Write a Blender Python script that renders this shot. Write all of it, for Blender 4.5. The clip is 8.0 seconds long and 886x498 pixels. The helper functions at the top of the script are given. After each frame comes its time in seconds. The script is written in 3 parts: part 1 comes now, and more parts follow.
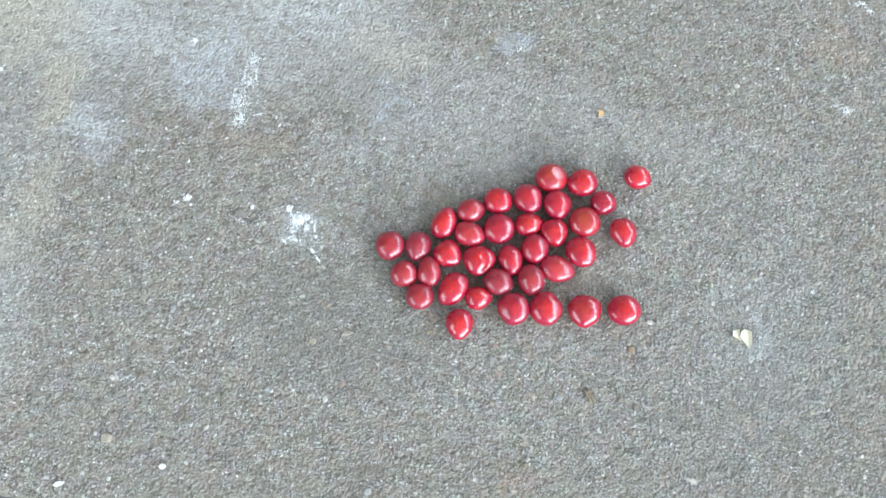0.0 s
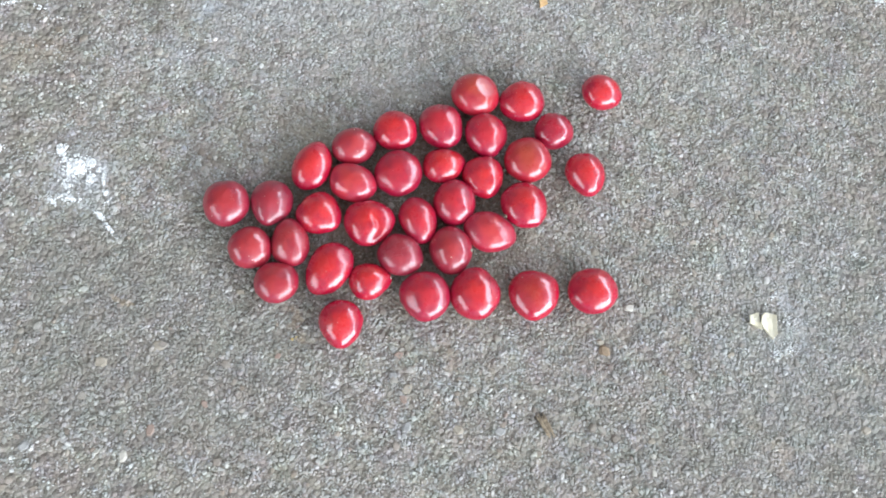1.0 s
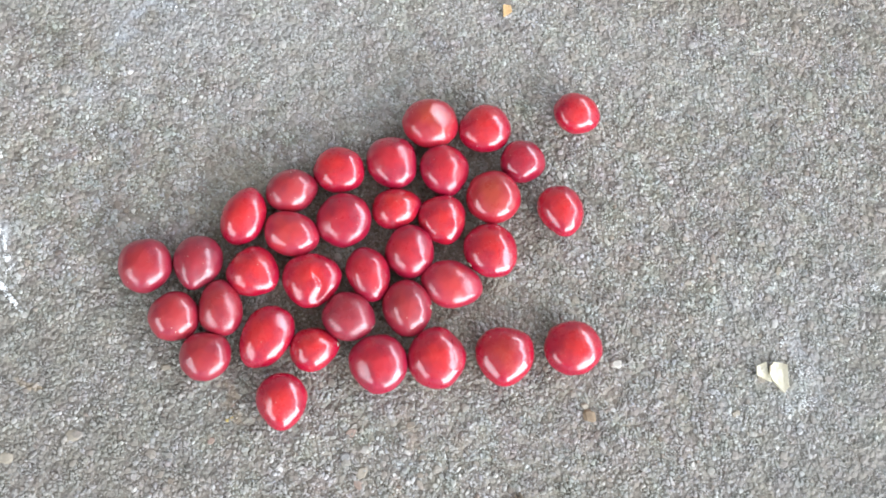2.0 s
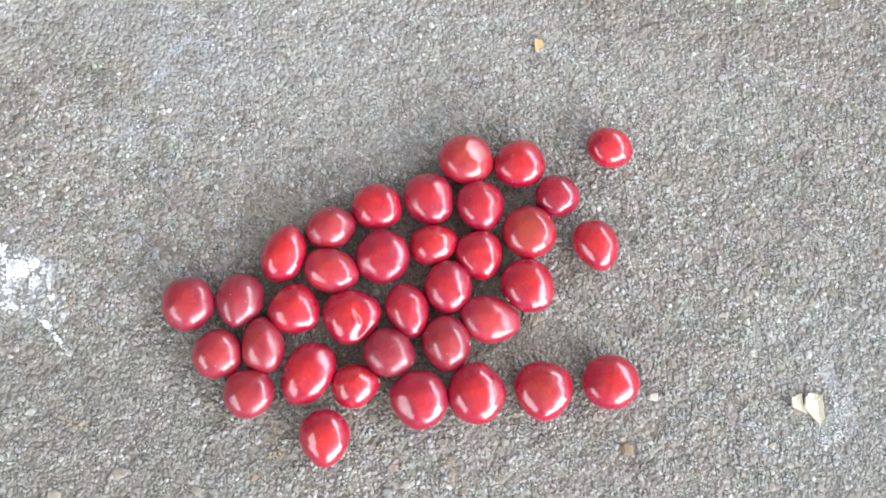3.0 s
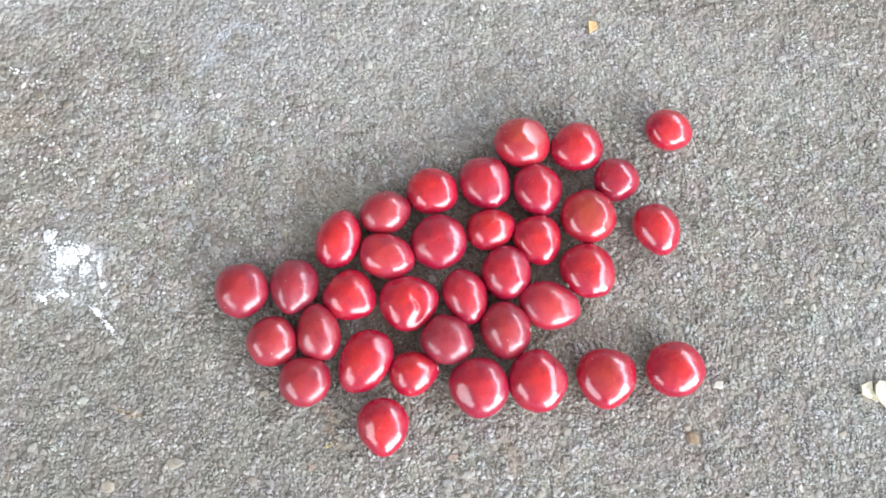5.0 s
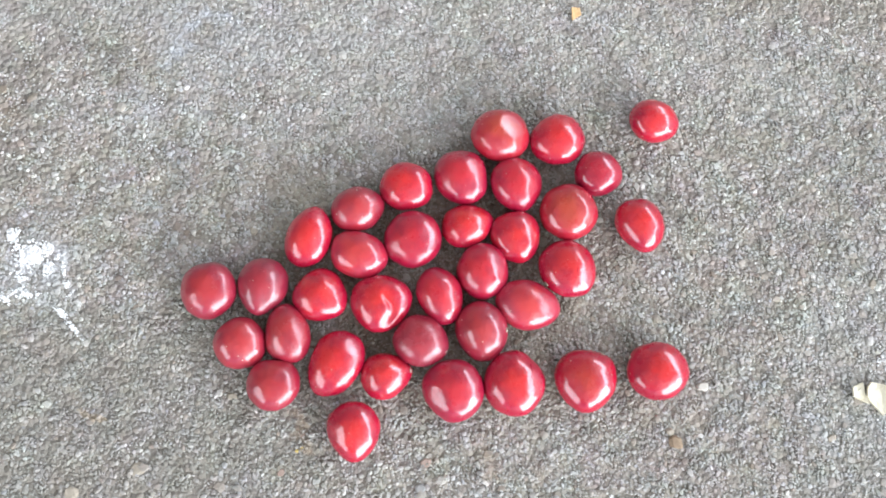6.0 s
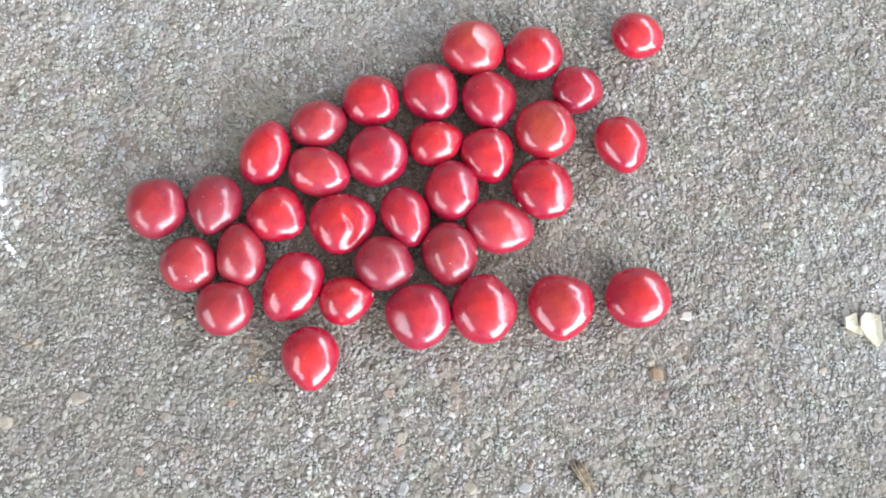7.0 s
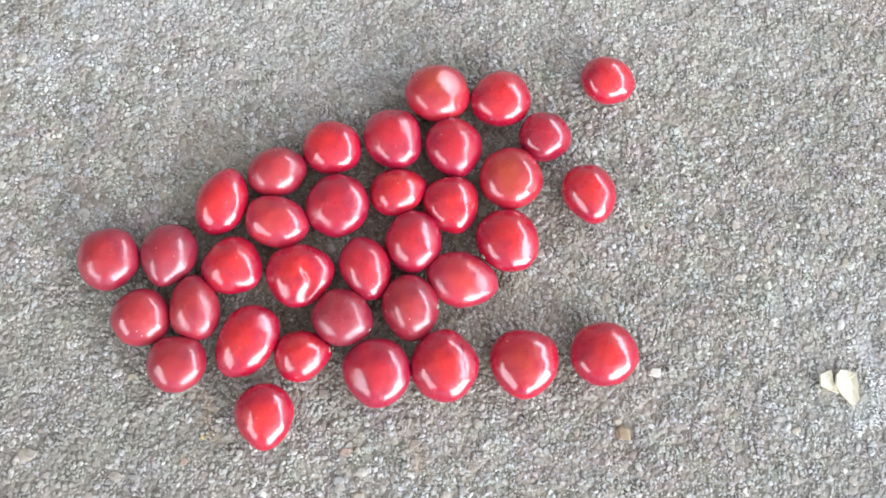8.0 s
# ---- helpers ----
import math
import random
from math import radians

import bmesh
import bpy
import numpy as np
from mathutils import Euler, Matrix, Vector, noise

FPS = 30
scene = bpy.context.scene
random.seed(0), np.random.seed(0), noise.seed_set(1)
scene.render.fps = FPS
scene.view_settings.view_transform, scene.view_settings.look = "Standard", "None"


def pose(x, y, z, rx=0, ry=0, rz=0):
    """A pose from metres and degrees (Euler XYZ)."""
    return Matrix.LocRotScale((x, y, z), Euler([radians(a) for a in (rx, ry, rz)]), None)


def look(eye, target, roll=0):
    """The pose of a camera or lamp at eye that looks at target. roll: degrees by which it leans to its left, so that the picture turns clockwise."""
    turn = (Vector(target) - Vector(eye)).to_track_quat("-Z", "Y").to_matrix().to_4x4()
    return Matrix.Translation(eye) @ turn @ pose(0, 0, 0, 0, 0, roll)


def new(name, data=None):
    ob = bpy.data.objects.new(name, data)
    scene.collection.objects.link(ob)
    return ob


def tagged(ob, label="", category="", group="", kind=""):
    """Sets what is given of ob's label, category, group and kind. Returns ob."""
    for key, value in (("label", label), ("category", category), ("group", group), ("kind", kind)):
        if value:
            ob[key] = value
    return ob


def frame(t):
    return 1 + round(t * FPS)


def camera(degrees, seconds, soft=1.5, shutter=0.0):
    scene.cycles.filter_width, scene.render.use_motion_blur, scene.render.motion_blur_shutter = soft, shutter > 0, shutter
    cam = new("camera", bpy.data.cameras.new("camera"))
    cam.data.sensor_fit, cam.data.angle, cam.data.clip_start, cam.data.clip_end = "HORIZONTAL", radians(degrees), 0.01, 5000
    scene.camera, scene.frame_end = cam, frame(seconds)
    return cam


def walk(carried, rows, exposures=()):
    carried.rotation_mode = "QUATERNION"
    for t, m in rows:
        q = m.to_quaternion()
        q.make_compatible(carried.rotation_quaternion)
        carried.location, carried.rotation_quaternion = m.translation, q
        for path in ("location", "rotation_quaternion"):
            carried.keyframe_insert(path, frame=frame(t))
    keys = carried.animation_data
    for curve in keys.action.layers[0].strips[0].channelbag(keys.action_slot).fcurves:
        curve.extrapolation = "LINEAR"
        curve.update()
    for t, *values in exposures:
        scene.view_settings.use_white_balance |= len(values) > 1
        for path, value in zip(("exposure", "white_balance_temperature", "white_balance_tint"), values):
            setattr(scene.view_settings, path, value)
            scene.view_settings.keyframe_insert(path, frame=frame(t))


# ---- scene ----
# ---------------------------------------------------------------- camera
cam = camera(58.0, 8.0, soft=1.65, shutter=0.08)
PATH = [
    (0, 0.00439, -0.05614, 0.21873, 16.50, 1.69, 16.10),
    (0.2, 0.00308, -0.05980, 0.21283, 17.08, 2.03, 17.08),
    (0.3, 0.00017, -0.06637, 0.20335, 17.21, 1.09, 17.59),
    (0.4, -0.00525, -0.06717, 0.19527, 15.97, -0.01, 18.06),
    (0.5, -0.00600, -0.05910, 0.18740, 15.05, -0.42, 17.60),
    (0.6, 0.00136, -0.04459, 0.17960, 14.02, 0.29, 16.53),
    (0.7, 0.00209, -0.03759, 0.16566, 14.83, -1.99, 14.80),
    (0.9, 0.00418, -0.03606, 0.14559, 15.79, -4.37, 12.59),
    (1, 0.00186, -0.03786, 0.14081, 15.22, -4.83, 12.34),
    (1.2, -0.00465, -0.03953, 0.14067, 13.78, -2.81, 11.46),
    (1.5, 0.00268, -0.02746, 0.13391, 12.20, -2.02, 10.67),
    (1.7, 0.00859, -0.02089, 0.12509, 13.06, -3.62, 10.21),
    (2.8, 0.00286, -0.01878, 0.12825, 14.76, -3.63, 10.02),
    (3, 0.00172, -0.01649, 0.12808, 14.42, -3.36, 9.73),
    (3.3, 0.00178, -0.01552, 0.12502, 14.51, -3.39, 9.65),
    (3.5, 0.00354, -0.01540, 0.12341, 14.40, -3.48, 9.47),
    (3.8, 0.00044, -0.01518, 0.12653, 14.53, -3.03, 9.53),
    (4, -0.00012, -0.01755, 0.12630, 14.88, -3.03, 9.57),
    (4.2, -0.00157, -0.01999, 0.12581, 14.58, -3.04, 9.67),
    (4.5, -0.00343, -0.01954, 0.12769, 14.55, -2.77, 9.63),
    (4.7, -0.00512, -0.02010, 0.12591, 14.83, -2.72, 9.61),
    (5.8, -0.00262, -0.01921, 0.12182, 14.54, -1.99, 9.77),
    (6, 0.00008, -0.01588, 0.12044, 13.61, -1.78, 9.66),
    (6.2, 0.00313, -0.01576, 0.12133, 13.91, -2.01, 9.56),
    (6.5, 0.00508, -0.02110, 0.11438, 13.37, -2.37, 9.58),
    (6.8, 0.00593, -0.02098, 0.11111, 12.17, -2.50, 9.77),
    (7, 0.00546, -0.02302, 0.11033, 12.89, -2.38, 9.93),
    (7.2, 0.00509, -0.02637, 0.10801, 13.37, -1.96, 10.17),
    (7.5, 0.00660, -0.02174, 0.10889, 11.62, -2.02, 9.94),
    (7.7, 0.00777, -0.01664, 0.10949, 11.83, -2.14, 9.65),
    (8, 0.01015, -0.01486, 0.10880, 13.17, -2.08, 10.33),
]
LOOKS = [
    (0.0, -0.05, 6050, 3.0), (0.5, -0.18, 6150, 5.0), (1.0, -0.10, 6250, 7.5), (1.5, -0.04, 6350, 8.5),
    (3.0, 0.09, 6450, 10.0), (6.5, 0.09, 6450, 10.0), (8.0, 0.14, 6450, 10.0),
]
walk(cam, [(t, pose(x, y, z, rx, ry, rz)) for t, x, y, z, rx, ry, rz in PATH], LOOKS)

MM = 0.001

# ---------------------------------------------------------------- light
world = bpy.data.worlds.new("world")
scene.world = world
world.use_nodes = True
wn = world.node_tree.nodes
sky = wn.new("ShaderNodeTexSky")
sky.sky_type = "NISHITA"
sky.sun_disc = False
sky.sun_elevation, sky.sun_rotation = radians(52), radians(150)
wn["Background"].inputs["Strength"].default_value = 0.13
world.node_tree.links.new(sky.outputs["Color"], wn["Background"].inputs["Color"])

sun_data = bpy.data.lights.new("sun", "SUN")
sun_data.energy, sun_data.angle, sun_data.color = 3.0, radians(0.5), (1.0, 0.95, 0.88)
sun = new("sun", sun_data)
sun.matrix_world = look((2.0, -3.4, 5.0), (0, 0, 0))


TURN = 30.0  # the porch stands askew to the slab's edge


def opening_light(name, m, wide, high, watts, color):
    """Daylight that comes in through an opening of the porch."""
    data = bpy.data.lights.new(name, "AREA")
    data.shape, data.size, data.size_y, data.energy, data.color = "RECTANGLE", wide, high, watts, color
    lamp = new(name, data)
    lamp.matrix_world = m
    return lamp


opening_light("daylight_slot", pose(0, 0, 0, 0, 0, TURN) @ pose(3.05, -0.3, 2.30), 1.05, 6.4, 250, (0.90, 0.965, 1.105))
opening_light("daylight_south", look((3.0, -2.5, 1.40), (0.0, 0.0, 0.2)), 4.2, 1.95, 360, (0.950, 0.980, 1.030))
opening_light("daylight_west", look((-2.0, -1.9, 1.35), (0.0, 0.0, 0.2)), 2.6, 1.1, 52, (0.935, 0.975, 1.055))


# ---------------------------------------------------------------- materials
class Nodes:
    """Short methods for building a node tree."""

    def __init__(self, tree):
        self.tree = tree

    def add(self, kind, **values):
        node = self.tree.nodes.new(kind)
        for key, value in values.items():
            node.inputs[key.replace("_", " ")].default_value = value
        return node

    def link(self, a, b):
        self.tree.links.new(a, b)

    def math(self, operation, a, b=None):
        node = self.tree.nodes.new("ShaderNodeMath")
        node.operation = operation
        for slot, value in zip(node.inputs, (a, b)):
            if isinstance(value, (int, float)):
                slot.default_value = value
            elif value is not None:
                self.link(value, slot)
        return node.outputs[0]

    def noise(self, vector, scale, detail=3.0, rough=0.55):
        node = self.add("ShaderNodeTexNoise", Scale=scale, Detail=detail, Roughness=rough)
        self.link(vector, node.inputs["Vector"])
        return node

    def ramp(self, value, stops, interpolation="LINEAR"):
        node = self.tree.nodes.new("ShaderNodeValToRGB")
        band = node.color_ramp
        band.interpolation = interpolation
        while len(band.elements) < len(stops):
            band.elements.new(0.5)
        for element, (place, color) in zip(band.elements, stops):
            element.position = place
            element.color = (*color, 1) if len(color) == 3 else color
        self.link(value, node.inputs["Fac"])
        return node.outputs["Color"]

    def mix(self, fac, a, b, blend="MIX"):
        node = self.tree.nodes.new("ShaderNodeMix")
        node.data_type, node.blend_type = "RGBA", blend
        for slot, value in zip((node.inputs[0], node.inputs[6], node.inputs[7]), (fac, a, b)):
            if isinstance(value, (int, float)):
                slot.default_value = value
            elif isinstance(value, tuple):
                slot.default_value = (*value, 1)
            else:
                self.link(value, slot)
        return node.outputs[2]

    def span(self, value, a, b, c=0.0, d=1.0):
        node = self.tree.nodes.new("ShaderNodeMapRange")
        node.interpolation_type = "SMOOTHSTEP"
        for slot, v in zip(node.inputs[1:5], (a, b, c, d)):
            slot.default_value = v
        self.link(value, node.inputs[0])
        return node.outputs[0]

    def bump(self, height, distance, strength=1.0):
        node = self.add("ShaderNodeBump", Strength=strength, Distance=distance)
        self.link(height, node.inputs["Height"])
        return node.outputs["Normal"]


def material(name):
    mat = bpy.data.materials.new(name)
    mat.use_nodes = True
    n = Nodes(mat.node_tree)
    return mat, n, mat.node_tree.nodes["Principled BSDF"]


def grey(v, warm=0.0):
    return (v * (1 + 0.4 * warm), v, v * (0.988 - 1.2 * warm))


# stains and broad tone patches of the slab, shared by its paste and its sand
stains = bpy.data.node_groups.new("slab_stains_tones", "ShaderNodeTree")
stains.interface.new_socket("Color", in_out="INPUT", socket_type="NodeSocketColor")
stains.interface.new_socket("Color", in_out="OUTPUT", socket_type="NodeSocketColor")
sn = Nodes(stains)
group_in, group_out = sn.add("NodeGroupInput"), sn.add("NodeGroupOutput")
place = sn.add("ShaderNodeNewGeometry").outputs["Position"]
wobble = sn.noise(place, 90.0, 4.0, 0.6)
shift = stains.nodes.new("ShaderNodeVectorMath")
shift.operation = "MULTIPLY_ADD"
sn.link(wobble.outputs["Color"], shift.inputs[0])
shift.inputs[1].default_value = (0.03, 0.03, 0.0)
shift.inputs[2].default_value = (-0.015, -0.015, 0.0)
moved = stains.nodes.new("ShaderNodeVectorMath")
moved.operation = "ADD"
sn.link(place, moved.inputs[0])
sn.link(shift.outputs[0], moved.inputs[1])
split = sn.add("ShaderNodeSeparateXYZ")
sn.link(moved.outputs[0], split.inputs[0])
patchy = sn.span(sn.noise(place, 320.0, 4.0, 0.65).outputs["Fac"], 0.36, 0.62)
mottle = sn.noise(place, 260.0, 4.0, 0.6).outputs["Fac"]
drift_tone = sn.noise(place, 85.0, 3.0, 0.55).outputs["Fac"]
tint = sn.mix(1.0, group_in.outputs[0], sn.ramp(mottle, [(0.30, (0.74, 0.73, 0.71)), (0.52, (1.0, 1.0, 1.0)), (0.72, (1.16, 1.16, 1.15))]), "MULTIPLY")
hue = stains.nodes.new("ShaderNodeVectorMath")
hue.operation = "MULTIPLY_ADD"
sn.link(sn.noise(place, 210.0, 5.0, 0.7).outputs["Color"], hue.inputs[0])
hue.inputs[1].default_value, hue.inputs[2].default_value = (0.32, 0.28, 0.34), (0.845, 0.86, 0.82)
tint = sn.mix(1.0, tint, hue.outputs[0], "MULTIPLY")
tint = sn.mix(sn.span(drift_tone, 0.46, 0.72, 0.0, 0.30), tint, (0.30, 0.26, 0.21))


def stain(x, y, rx, ry, color, strength, blend="MIX"):
    """A soft-edged discoloured patch, in millimetres."""
    global tint
    dx = sn.math("DIVIDE", sn.math("SUBTRACT", split.outputs[0], x * MM), rx * MM)
    dy = sn.math("DIVIDE", sn.math("SUBTRACT", split.outputs[1], y * MM), ry * MM)
    d2 = sn.math("ADD", sn.math("MULTIPLY", dx, dx), sn.math("MULTIPLY", dy, dy))
    fac = sn.math("MULTIPLY", sn.span(d2, 1.0, 0.15), strength)
    tint = sn.mix(sn.math("MULTIPLY", fac, sn.math("ADD", sn.math("MULTIPLY", patchy, 0.7), 0.3)), tint, color, blend)


pale, bluish, tan, rusty, umber = (0.52, 0.53, 0.52), (0.45, 0.48, 0.53), (0.46, 0.41, 0.31), (0.36, 0.24, 0.15), (0.10, 0.085, 0.06)
stain(-125, 62, 85, 42, pale, 0.44)
stain(-165, 10, 40, 70, pale, 0.22)
stain(-104, 40, 13, 22, bluish, 0.34)
stain(-131, 14, 14, 14, bluish, 0.24)
stain(-72, 70, 40, 16, pale, 0.32)
stain(-38, 52, 45, 16, (0.46, 0.46, 0.45), 0.30)
stain(76, 4, 26, 34, (0.30, 0.325, 0.315), 0.24)
stain(-172, 44, 26, 18, tan, 0.55)
stain(-148, 22, 10, 20, tan, 0.50)
stain(-142, -17, 8, 20, tan, 0.45)
stain(-150, -55, 30, 40, pale, 0.30)
stain(-55, 60, 22, 10, tan, 0.35)
stain(78, 98, 13, 9, rusty, 0.25)
stain(-82, 20, 14, 6, rusty, 0.20)
stain(-15, 73, 7, 5, bluish, 0.45)
stain(-17.3, -18.9, 4.2, 3.2, (0.42, 0.28, 0.15), 0.45)
stain(-47.3, -18.9, 2.0, 1.6, (0.50, 0.35, 0.17), 0.60)
stain(29, -23.5, 3.0, 4.0, umber, 0.45)
stain(16, -51, 3.0, 9, rusty, 0.28)
stain(15, -46, 4.5, 5, umber, 0.30)
stain(72, -20, 4.0, 3.0, rusty, 0.30)
stain(52, -37, 2.5, 2.5, rusty, 0.25)
stain(9, -17, 2.5, 5.0, rusty, 0.18)
stain(-22, -66, 6, 9, umber, 0.30)
# four broad tone patches: darker to the south, paler to the north
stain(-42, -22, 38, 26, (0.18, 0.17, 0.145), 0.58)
stain(-22, 38, 34, 13, (0.44, 0.44, 0.42), 0.26)
stain(30, 52, 40, 14, (0.44, 0.44, 0.42), 0.22)
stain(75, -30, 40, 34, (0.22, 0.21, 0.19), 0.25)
stain(-135, 13, 9, 7, pale, 0.45)
stain(-50, 30, 9, 4, bluish, 0.22)
stain(-50, 47, 5, 7, bluish, 0.22)
stain(-45, 44, 5, 8, umber, 0.40)
stain(-46, 43, 3.6, 6, (0.50, 0.53, 0.57), 0.55)
stain(-133, 47, 30, 10, pale, 0.30)
stain(66, 9, 14, 13, pale, 0.07)
stain(-62, 0, 11, 10, pale, 0.12)
stain(-62, 0, 6, 7, (0.58, 0.60, 0.62), 0.45)
stain(-55, 28, 20, 8, pale, 0.12)
stain(-40, 42, 7, 11, bluish, 0.12)
stain(-60, 48, 16, 18, umber, 0.20)
stain(-2, 62, 26, 9, pale, 0.15)
stain(70.5, -1.5, 6, 4.5, (0.56, 0.59, 0.62), 0.20)
stain(70.5, 9, 3, 6, (0.56, 0.59, 0.62), 0.24)
stain(60, -5, 5, 3, (0.54, 0.56, 0.58), 0.20)
# browner tone under and between the clustered seeds
stain(0, 8, 36, 21, (0.29, 0.235, 0.175), 0.40)
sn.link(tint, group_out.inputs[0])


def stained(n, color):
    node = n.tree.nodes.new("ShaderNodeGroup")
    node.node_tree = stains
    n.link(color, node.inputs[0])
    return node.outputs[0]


def concrete():
    mat, n, out = material("concrete_paste")
    p = n.add("ShaderNodeNewGeometry").outputs["Position"]
    fine = n.noise(p, 2600.0, 3.0, 0.6).outputs["Fac"]
    broad = n.noise(p, 38.0, 5.0, 0.6).outputs["Fac"]
    cells = n.add("ShaderNodeTexVoronoi", Scale=1150.0)
    n.link(p, cells.inputs["Vector"])
    col = n.ramp(fine, [(0.3, (0.125, 0.110, 0.090)), (0.7, (0.285, 0.262, 0.226))])
    col = n.mix(n.span(broad, 0.35, 0.7), col, (0.245, 0.222, 0.188), "MIX")
    col = n.mix(0.5, col, n.ramp(n.tree.nodes[cells.name].outputs["Color"], [(0.2, (0.115, 0.101, 0.084)), (0.8, (0.36, 0.335, 0.295))]))
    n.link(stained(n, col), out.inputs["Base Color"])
    height = n.math("ADD", n.math("MULTIPLY", fine, 0.6), n.math("MULTIPLY", cells.outputs["Distance"], -1.2))
    n.link(n.bump(height, 0.0005, 0.9), out.inputs["Normal"])
    out.inputs["Roughness"].default_value = 0.9
    return mat


COARSE = [(0.0, (0.20, 0.155, 0.115)), (0.25, (0.31, 0.265, 0.215)), (0.5, (0.38, 0.345, 0.295)), (0.62, (0.35, 0.295, 0.245)), (0.74, (0.34, 0.335, 0.295)), (0.86, (0.44, 0.42, 0.38)), (0.95, (0.50, 0.48, 0.44)), (1.0, (0.62, 0.61, 0.58))]


def sand(name="bonded_sand", tones=None):
    mat, n, out = material(name)
    p = n.add("ShaderNodeNewGeometry")
    col = n.ramp(p.outputs["Random Per Island"], tones or [
        (0.00, grey(0.21, 0.09)), (0.14, grey(0.31, 0.07)), (0.40, grey(0.39, 0.05)), (0.70, grey(0.48, 0.03)),
        (0.78, (0.44, 0.40, 0.36)), (0.82, (0.41, 0.40, 0.34)), (0.86, (0.40, 0.41, 0.43)), (0.90, (0.30, 0.23, 0.18)), (0.93, grey(0.54, 0.02)), (0.97, (0.61, 0.60, 0.57)), (1.0, (0.72, 0.71, 0.68))])
    broad = n.noise(p.outputs["Position"], 38.0, 5.0, 0.6).outputs["Fac"]
    fine = n.noise(p.outputs["Position"], 3500.0, 2.0).outputs["Fac"]
    col = n.mix(n.span(broad, 0.3, 0.75, 0.0, 0.45), col, grey(0.22, 0.03))
    col = n.mix(0.35, col, n.ramp(fine, [(0.3, grey(0.15)), (0.7, grey(0.5))]), "OVERLAY")
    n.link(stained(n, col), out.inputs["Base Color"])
    n.link(n.bump(fine, 0.0002, 0.5), out.inputs["Normal"])
    out.inputs["Roughness"].default_value = 0.55
    return mat


def seed_coat(name, rim, heart, rough, dust=0.3, crack=None):
    mat, n, out = material(name)
    co = n.add("ShaderNodeTexCoord").outputs["Object"]
    info = n.add("ShaderNodeObjectInfo")
    cloud = n.noise(co, 260.0, 3.0)
    off = n.tree.nodes.new("ShaderNodeVectorMath")
    off.operation = "ADD"
    n.link(co, off.inputs[0])
    n.link(info.outputs["Random"], off.inputs[1])
    mott = n.noise(off.outputs[0], 380.0, 4.0, 0.6).outputs["Fac"]
    xyz = n.add("ShaderNodeSeparateXYZ")
    n.link(co, xyz.inputs[0])
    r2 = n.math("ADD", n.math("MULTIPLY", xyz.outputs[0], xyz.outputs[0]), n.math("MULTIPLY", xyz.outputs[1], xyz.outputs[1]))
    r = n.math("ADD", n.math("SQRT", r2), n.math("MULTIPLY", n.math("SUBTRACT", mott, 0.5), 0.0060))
    # brighter in the middle, darker towards the rim
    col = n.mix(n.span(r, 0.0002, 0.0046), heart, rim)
    col = n.mix(n.span(mott, 0.45, 0.75, 0.0, 0.35), col, tuple(c * 0.55 for c in rim))
    # fine pale specks of dust and old scratches
    specks = n.add("ShaderNodeTexVoronoi", Scale=900.0)
    n.link(off.outputs[0], specks.inputs["Vector"])
    speck = n.math("MULTIPLY", n.span(specks.outputs["Distance"], 0.11, 0.04), n.span(n.noise(off.outputs[0], 500.0, 2.0).outputs["Fac"], 0.53, 0.60))
    col = n.mix(n.math("MULTIPLY", speck, dust * 2.0), col, (0.75, 0.6, 0.5))
    if crack is not None:
        # a dark split along a chord: the local angle of its normal, its offset, middle, half length and half width in millimetres
        a = radians(crack[0])
        aside = n.math("ADD", n.math("MULTIPLY", xyz.outputs[0], math.cos(a)), n.math("MULTIPLY", xyz.outputs[1], math.sin(a)))
        along = n.math("SUBTRACT", n.math("MULTIPLY", xyz.outputs[1], math.cos(a)), n.math("MULTIPLY", xyz.outputs[0], math.sin(a)))
        aside = n.math("ABSOLUTE", n.math("ADD", n.math("SUBTRACT", aside, crack[1] * MM), n.math("MULTIPLY", n.math("SUBTRACT", mott, 0.5), 0.0022)))
        along = n.math("ABSOLUTE", n.math("SUBTRACT", along, crack[2] * MM))
        line = n.math("MULTIPLY", n.span(aside, crack[4] * MM, crack[4] * MM * 0.4), n.span(along, crack[3] * MM, crack[3] * MM * 0.7))
        col = n.mix(n.math("MULTIPLY", line, 0.7), col, (0.10, 0.004, 0.012))
        n.link(n.math("SUBTRACT", 0.95, n.math("MULTIPLY", line, 0.95)), out.inputs["Coat Weight"])
        n.link(n.math("SUBTRACT", 0.30, n.math("MULTIPLY", line, 0.30)), out.inputs["Specular IOR Level"])
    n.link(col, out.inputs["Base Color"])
    haze = n.noise(off.outputs[0], 420.0, 4.0, 0.65).outputs["Fac"]
    n.link(n.span(haze, 0.35, 0.7, rough * 1.9, rough * 3.0), out.inputs["Roughness"])
    out.inputs["Coat Weight"].default_value = 0.95
    out.inputs["Specular IOR Level"].default_value = 0.30
    out.inputs["Coat IOR"].default_value = 1.58
    worn = n.span(info.outputs["Random"], 0.0, 1.0, 0.65, 1.15)
    n.link(n.math("MULTIPLY", n.span(haze, 0.35, 0.7, rough * 0.75, rough * 1.6), worn), out.inputs["Coat Roughness"])
    n.link(n.bump(n.noise(off.outputs[0], 620.0, 4.0, 0.62).outputs["Fac"], 0.00020, 0.60), out.inputs["Normal"])
    out.inputs["IOR"].default_value = 1.56
    return mat


